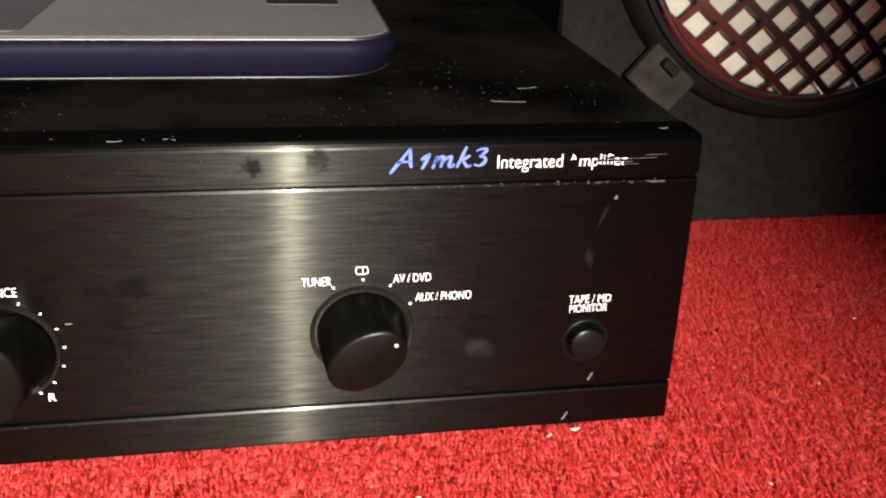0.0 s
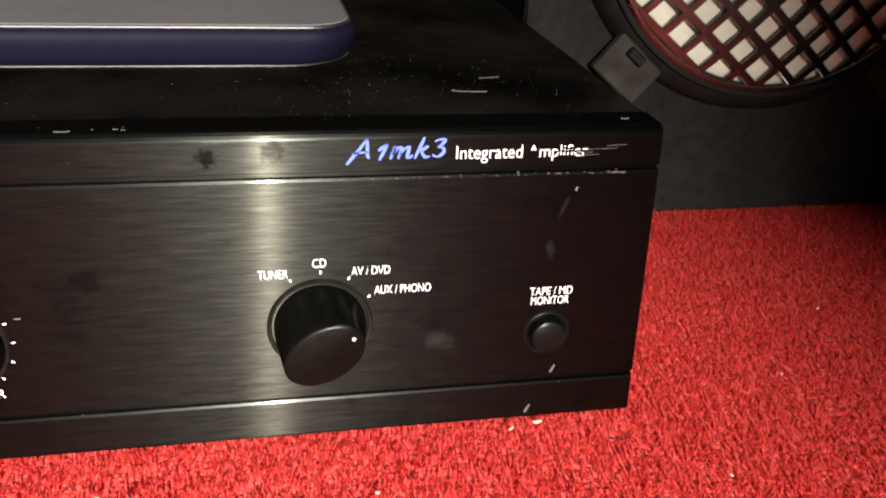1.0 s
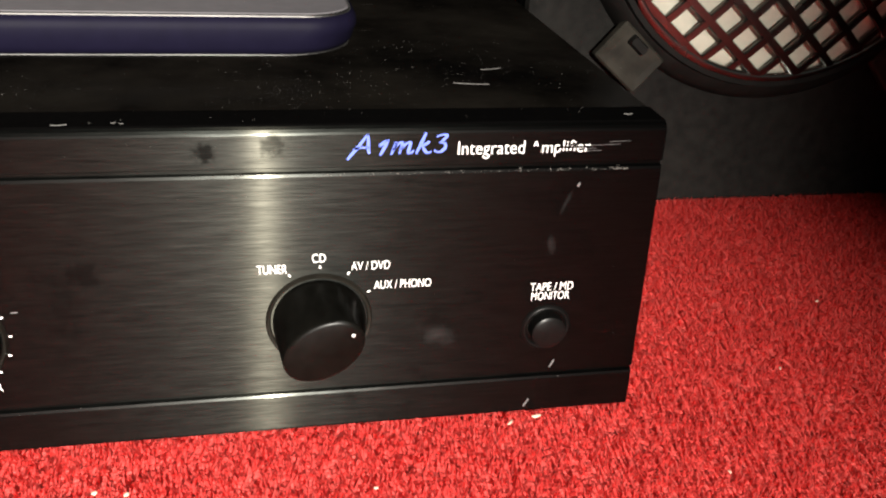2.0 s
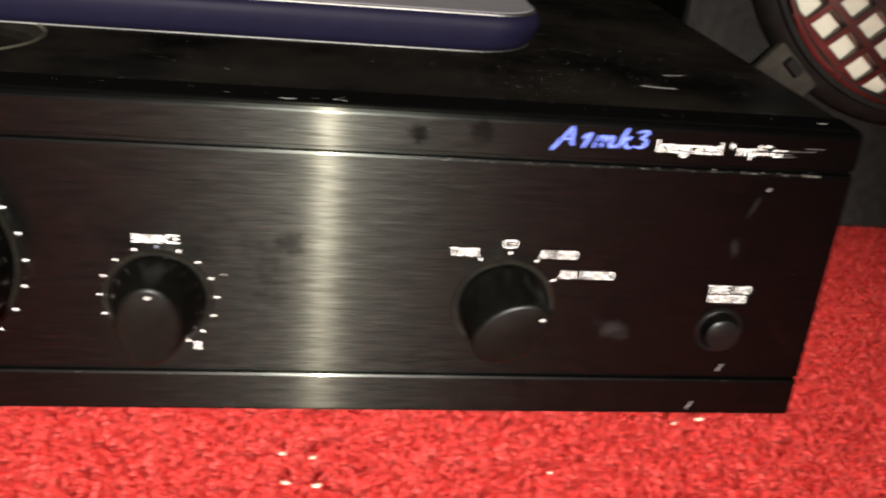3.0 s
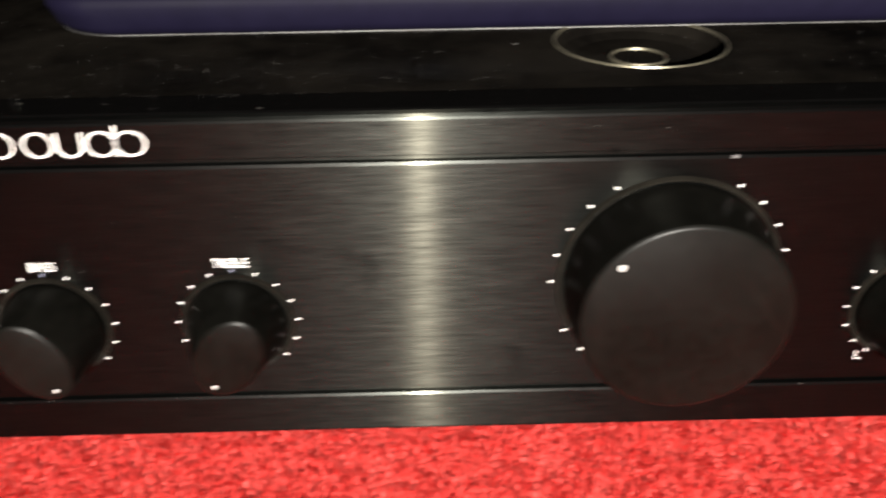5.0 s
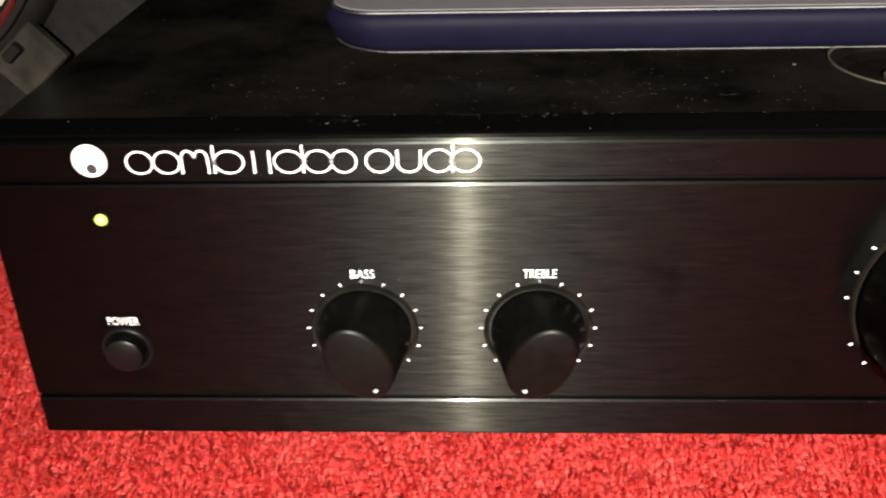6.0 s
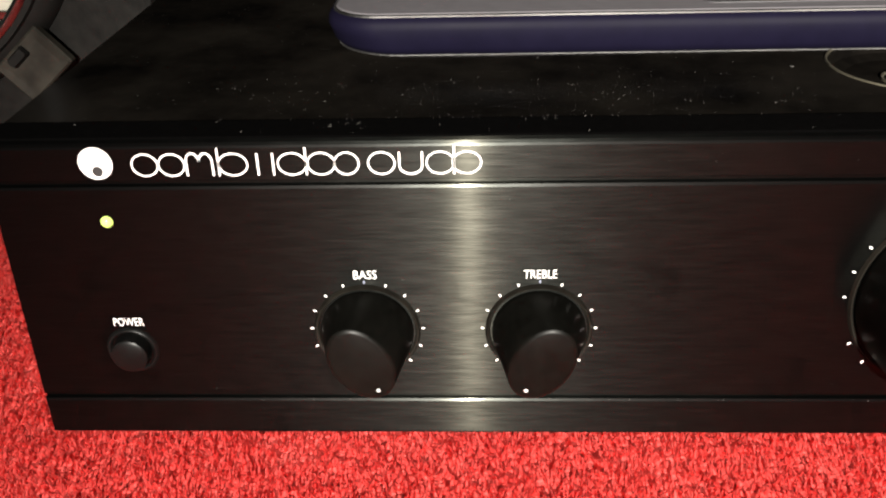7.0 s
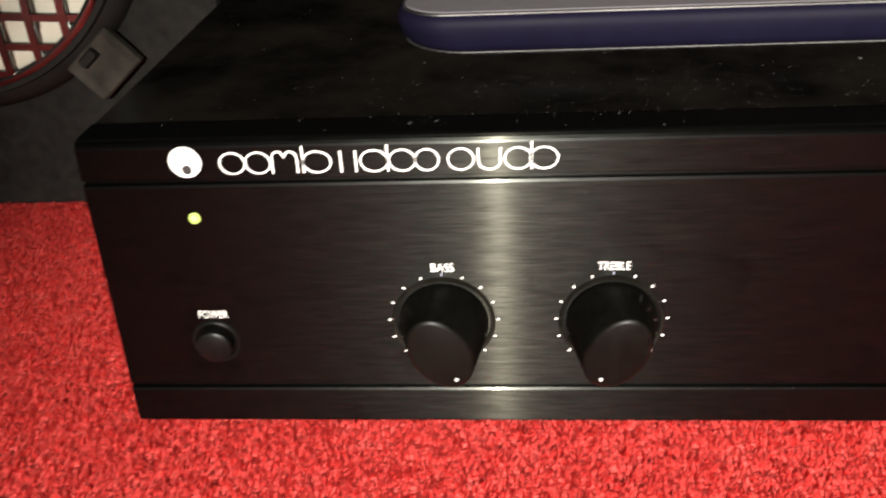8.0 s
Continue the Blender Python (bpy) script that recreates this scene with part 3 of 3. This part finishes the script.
def maker_mark():
    """The maker's mark, as plain shapes: a white disc with a black spot, then a row of thin white rings and short strokes."""
    disc = part("maker_disc", lathe([(0, -0.00012), (0.0037, -0.00012), (0.0037, 0.0001)], 48, (-0.1886, 0, 0.0753)), WHITE, panel, "white printed disc")
    part("maker_spot", lathe([(0, -0.00026), (0.00115, -0.00026), (0.00115, -0.0001)], 24, (-0.1884, 0, 0.0735)), BLACK, disc, "black printed spot")
    for x, wide in ((-0.1780, 0.0028), (-0.1722, 0.0028), (-0.1590, 0.0031), (-0.1464, 0.0030), (-0.1402, 0.0029), (-0.1348, 0.0026), (-0.1274, 0.0028), (-0.1150, 0.0029), (-0.1094, 0.0030)):
        part("maker_ring", stroke_ring(x, 0.0748, wide, 0.0025, 0.00036), WHITE, panel)
    for x in (-0.1676, -0.1648):
        part("maker_arch", stroke_ring(x, 0.0755, 0.0014, 0.0019, 0.00044, 0.0, 180.0, 20), WHITE, panel)
    part("maker_arch", stroke_ring(-0.1212, 0.0742, 0.0024, 0.0019, 0.00044, 180.0, 360.0, 20), WHITE, panel)
    for x, z0, z1 in ((-0.1690, 0.0722, 0.0757), (-0.1634, 0.0722, 0.0757), (-0.1621, 0.0722, 0.0786), (-0.1537, 0.0722, 0.0773), (-0.1504, 0.0722, 0.0773), (-0.1434, 0.0722, 0.0786), (-0.1236, 0.0742, 0.0773), (-0.1188, 0.0742, 0.0773), (-0.1121, 0.0722, 0.0786)):
        part("maker_stroke", box(x - 0.00022, x + 0.00022, -0.00012, 0.0001, z0, z1), WHITE, panel)


maker_mark()


def scuff(x, z, long, wide, angle, name="scuff"):
    bm = box(-wide / 2, wide / 2, -0.00008, 0.0001, -long / 2, long / 2)
    ob = part(name, bm, SCUFF, panel, "small pale scratch")
    ob.location, ob.rotation_euler = (x, 0, z), (0, radians(angle), 0)


scuff(0.1925, 0.0160, 0.0024, 0.0005, 25)
scuff(0.1868, 0.0042, 0.0026, 0.0005, 28)
scuff(0.0104, 0.0694, 0.0007, 0.0012, 0)
for x, z, wide in ((0.1985, 0.0752, 0.0075), (0.2020, 0.0760, 0.0050), (0.1960, 0.0738, 0.0040), (0.1955, 0.0744, 0.0020)):
    scuff(x, z, 0.00008, wide, -1.5)
scuff(0.1935, 0.0655, 0.0010, 0.0006, 20)
scuff(0.0678, 0.0389, 0.0003, 0.0014, 0)

# ---- the slim device on top of the amplifier ----
DEV = (0.0010, 0.1570, 0.0800)
device = thing("portable_computer", "slim dark blue portable computer with grey top lying on the amplifier", "computer", at=DEV)
HX, HY = 0.1485, 0.1010


def inset(d, r, n=10):
    return rounded(HX - d, HY - d, r, n)


part("casing", stack([(inset(0.0030, 0.019), 0.0), (inset(0.0018, 0.018), 0.0004), (inset(0.0009, 0.0165), 0.0022), (inset(0.0002, 0.016), 0.0050), (inset(0.0, 0.014), 0.0068), (inset(0.0002, 0.014), 0.0086), (inset(0.0010, 0.0135), 0.0098), (inset(0.0017, 0.013), 0.0101)]), BLUE_CASE, device, "dark blue rounded plastic casing", smooth=True)
part("top_plate", stack([(inset(0.0022, 0.0125), 0.0100), (inset(0.0022, 0.0125), 0.0106), (inset(0.0027, 0.012), 0.0109)]), GREY_PLATE, device, "grey metal top plate")


def edge_trim():
    bm = bmesh.new()
    rows = [[bm.verts.new((x, y, z)) for x, y in inset(d, 0.0128)] for d, z in ((0.0016, 0.0100), (0.0016, 0.01045), (0.0021, 0.01065), (0.00215, 0.0100))]
    for a, b in zip(rows, rows[1:]):
        for k in range(len(a)):
            n = (k + 1) % len(a)
            bm.faces.new((a[k], a[n], b[n], b[k]))
    return part("edge_trim", bm, BRIGHT_EDGE, device, "thin bright metal edge")


edge_trim()


def foot_trim():
    bm = bmesh.new()
    rows = [[bm.verts.new((x, y, z)) for x, y in inset(d, 0.0185)] for d, z in ((0.0024, 0.0000), (0.0015, 0.0000), (0.0015, 0.00022), (0.0024, 0.00022))]
    for a, b in zip(rows, rows[1:] + rows[:1]):
        for k in range(len(a)):
            n = (k + 1) % len(a)
            bm.faces.new((a[k], a[n], b[n], b[k]))
    return part("foot_trim", bm, BRIGHT_EDGE, device, "thin bright line along the foot")


foot_trim()
pad = stack([(rounded(0.049, 0.033, 0.003, 5), 0.0108), (rounded(0.049, 0.033, 0.003, 5), 0.01115)])
part("touch_pad", pad, PAD, device, "dark grey touch pad", origin=(0.0, -0.0600, 0.0))
part("dark_label", box(0.1125, 0.1350, -0.051, -0.038, 0.0108, 0.0112), BLACK, device, "small black sticker")


# ---- the loudspeakers ----
def loudspeaker(cx, cz, x0, x1, turn, label):
    """A cabinet with a woofer behind a domed chrome lattice, its frame held by four clamps."""
    y0 = 0.132
    sp = thing("loudspeaker", label, "loudspeaker", "loudspeakers beside the amplifier")
    bm = box(x0, x1, y0, y0 + 0.24, -0.002, 0.40, 0.003, 2)
    part("cabinet", bm, VINYL, sp, "worn black vinyl cabinet", smooth=False)
    fr = lathe([(0.0742, 0.004), (0.0732, -0.0060), (0.0742, -0.0085), (0.0762, -0.0085), (0.0768, -0.0068), (0.0800, -0.0058), (0.0828, -0.0020), (0.0832, 0.0005)], 96, (cx, y0, cz))
    ring = part("frame_ring", fr, FRAME, sp, "scuffed black ring round the cone", smooth=True)
    ring.data.set_sharp_from_angle(angle=radians(40))
    part("cone", lathe([(0.0740, -0.0050), (0.0720, -0.0066), (0.0690, -0.0082), (0.0650, -0.0086), (0.0630, -0.0080), (0.0560, -0.0104), (0.0450, -0.0128), (0.0300, -0.0142), (0.0270, -0.0152), (0.0180, -0.0162), (0.0, -0.0166)], 96, (cx, y0, cz)), CONE, sp, "cream paper cone", smooth=True)
    lat = bmesh.new()
    pitch, half, R = 0.0112, 0.00165, 0.0728
    def dome(x, z):
        return -0.0085 - 0.0105 * max(0.0, 1 - (x * x + z * z) / (R * R)) ** 0.8
    for way in (0, 1):
        c, s_ = math.cos(radians(turn + 90 * way)), math.sin(radians(turn + 90 * way))
        for k in range(-8, 9):
            off = (k + 0.25) * pitch
            if abs(off) > R - 0.002:
                continue
            reach = math.sqrt(R * R - off * off)
            n = 22
            prev = None
            for i in range(n + 1):
                u = -reach + 2 * reach * i / n
                row = []
                for w, lift in ((-half, 0.0), (-half * 0.75, -0.0007), (half * 0.75, -0.0007), (half, 0.0), (half, 0.0007), (-half, 0.0007)):
                    x, z = u * c - (off + w) * s_, u * s_ + (off + w) * c
                    row.append(lat.verts.new((cx + x, y0 + dome(x, z) + lift - 0.0002 * way, cz + z)))
                if prev:
                    for a in range(6):
                        b = (a + 1) % 6
                        lat.faces.new((prev[a], prev[b], row[b], row[a]))
                prev = row
    gr = part("grille", lat, CHROME, sp, "domed chrome diamond lattice")
    part("grille_rim", lathe([(0.0708, -0.0086), (0.0713, -0.0100), (0.0730, -0.0100), (0.0742, -0.0086)], 96, (cx, y0, cz)), CHROME, gr, "", smooth=True)
    for k in range(4):
        a = radians((49, 131, 229, 311)[k])
        bm = stack([(rounded(0.0115, 0.0085, 0.001, 3), 0.0), (rounded(0.0113, 0.0083, 0.001, 3), 0.0026), (rounded(0.0106, 0.0076, 0.001, 3), 0.0033), (rounded(0.0080, 0.0052, 0.001, 3), 0.0030)])
        cl = part("clamp", bm, WORN, sp, "scuffed plastic clamp")
        cl.location = (cx + 0.0870 * math.cos(a), y0 - 0.004, cz + 0.0870 * math.sin(a))
        cl.rotation_euler = Euler((radians(90), math.pi / 2 - a, 0), "XYZ")
        part("clamp_tongue", stack([(rounded(0.0042, 0.0022, 0.0008, 3), 0.0030), (rounded(0.0036, 0.0014, 0.0008, 3), 0.0052)]), FRAME, cl, origin=(0.0015, -0.0052, 0.0))
    return sp


loudspeaker(0.314, 0.1267, 0.2180, 0.4180, 50, "black loudspeaker with chrome diamond grille over a cream cone")
loudspeaker(-0.318, 0.1235, -0.4200, -0.2180, -6, "worn black loudspeaker with chrome diamond grille on red carpet")


# ---- crumbs on the carpet ----
def crumb(x, y, long, wide, turn, seed):
    rng = random.Random(seed)
    bm = bmesh.new()
    bmesh.ops.create_icosphere(bm, subdivisions=2, radius=1.0)
    for v in bm.verts:
        k = 1 + 0.25 * noise.noise(v.co * 1.7 + Vector((seed, 0, 0)))
        bend = 0.5 * (v.co.x ** 2) * rng.choice((1, 1))
        v.co = Vector((v.co.x * long / 2 * k, (v.co.y + bend) * wide / 2 * k, v.co.z * wide / 2.4 * k))
    ob = part("crumb", bm, CRUMB, None, smooth=True)
    ob.location, ob.rotation_euler = (x, y, 0.0016 + wide / 4), (0, 0, radians(turn))
    tagged(ob, "tiny pale crumb lying on the red carpet", "crumb", "crumbs on the carpet")


for k, (x, y, long, wide, turn) in enumerate(((0.2664, 0.010, 0.0018, 0.0010, 80), (0.1891, -0.003, 0.0036, 0.0014, 10), (0.1818, -0.0045, 0.0032, 0.0010, 50),
                                              (0.0905, -0.0286, 0.0030, 0.0016, 20), (0.0895, -0.0188, 0.0020, 0.0014, 60), (0.1445, -0.0242, 0.0016, 0.0010, 0),
                                              (0.0825, -0.0175, 0.0020, 0.0014, 30), (0.0835, -0.0276, 0.0024, 0.0014, -20), (0.2300, -0.030, 0.0016, 0.0010, 110), (0.300, 0.045, 0.0016, 0.0011, 15))):
    crumb(x, y, long * 0.8, wide * 0.75, turn, k)


# ---- dust and lint ----
def dust(name, count, place, seed, sizes, label):
    """Tiny flat flakes, each with four to six corners."""
    rng = random.Random(seed)
    bm = bmesh.new()
    for _ in range(count):
        x, y, z, flat = place(rng)
        r = sizes[0] + (sizes[1] - sizes[0]) * rng.random() ** 4
        n, a0, long = rng.randint(4, 6), rng.uniform(0, 6.28), rng.choice((1, 1, 1, 1.7))
        ring = []
        for k in range(n):
            a = a0 + 2 * math.pi * k / n
            u, w = math.cos(a) * r * long, math.sin(a) * r * rng.uniform(0.6, 1)
            ring.append((x + u, y + w, z + rng.uniform(0, 0.00006)) if flat else (x + u, y - rng.uniform(0, 0.00006), z + w))
        tip = bm.verts.new((x, y, z + 0.00012) if flat else (x, y - 0.00012, z))
        vs = [bm.verts.new(p) for p in ring]
        for k in range(n):
            bm.faces.new((vs[k], vs[(k + 1) % n], tip))
    return tagged(part(name, bm, CRUMB_GREY), label, "dust", kind="stuff")


CRUMB_GREY = plain("grey_dust", (0.055, 0.051, 0.046), 0.8, 0.0, 0.4, 900.0)
CLUMPS = [(-0.115, 0.028), (-0.085, 0.022), (-0.060, 0.030), (0.150, 0.036), (0.165, 0.060), (0.125, 0.030), (-0.150, 0.030), (0.185, 0.045), (0.06, 0.024)]


def on_cover(rng):
    if rng.random() < 0.75:
        cx, cy = rng.choice(CLUMPS)
        return rng.gauss(cx, 0.014), min(0.20, max(0.0125, rng.gauss(cy, 0.010))), 0.0800, True
    return rng.uniform(-0.205, 0.205), 0.0125 + 0.17 * rng.random() ** 1.6, 0.0800, True


def on_lip(rng):
    return rng.uniform(-0.2, 0.2), rng.uniform(0.0025, 0.011), TOP + 0.00005, True


def on_front(rng):
    return rng.uniform(-0.2, 0.208), -0.00002, rng.choice((rng.uniform(0.014, 0.068), rng.uniform(0.072, 0.078))), False


def on_groove(rng):
    return 0.205 - 0.10 * rng.random() ** 2, 0.0001, rng.gauss(0.0692, 0.00022), False


def on_low_groove(rng):
    return rng.uniform(-0.2, 0.21), 0.0001, rng.gauss(0.0118, 0.0002), False


dust("dust", 1100, on_cover, 3, (0.00004, 0.00022), "grey dust specks on the black cover")
dust("dust", 70, on_lip, 4, (0.00005, 0.00030), "grey dust specks along the edge")
dust("dust", 110, on_front, 6, (0.00004, 0.00016), "few pale specks on the front")
dust("dust", 420, on_groove, 7, (0.00004, 0.00026), "pale wear along the upper groove")
dust("dust", 120, on_low_groove, 8, (0.00004, 0.00018), "pale wear along the lower groove")


def lint(x, y, z, long, wide, turn):
    """A thin curved fibre lying flat."""
    bm = bmesh.new()
    rows = []
    for k in range(7):
        u = k / 6 - 0.5
        px, py = u * long, 1.6 * u * u * wide * 3
        rows.append([bm.verts.new((px, py - wide / 2, 0)), bm.verts.new((px, py, wide * 0.5)), bm.verts.new((px, py + wide / 2, 0))])
    for a, b in zip(rows, rows[1:]):
        for i in range(3):
            j = (i + 1) % 3
            bm.faces.new((a[i], a[j], b[j], b[i]))
    ob = part("lint", bm, LINT, None)
    ob.location, ob.rotation_euler = (x, y, z), (0, 0, radians(turn))
    tagged(ob, "tiny pale fibre lying on the black amplifier", "lint", "lint on the amplifier")


LINT = plain("pale_lint", (0.075, 0.071, 0.068), 0.8, 0.0, 0.2, 900.0)
for x, y, z, long, wide, turn in ((0.0816, 0.0030, TOP, 0.0032, 0.00030, 4), (0.0922, 0.0042, TOP, 0.0012, 0.0003, 40), (0.0935, 0.0036, TOP, 0.0010, 0.00025, -20),
                                  (0.1740, 0.0312, 0.0800, 0.0090, 0.00034, -8), (0.1825, 0.0445, 0.0800, 0.0060, 0.00028, 14),
                                  (-0.0300, 0.0440, 0.0800, 0.0007, 0.0005, 0), (0.2060, 0.0060, TOP, 0.0022, 0.0004, 10)):
    lint(x, y, z, long, wide, turn)
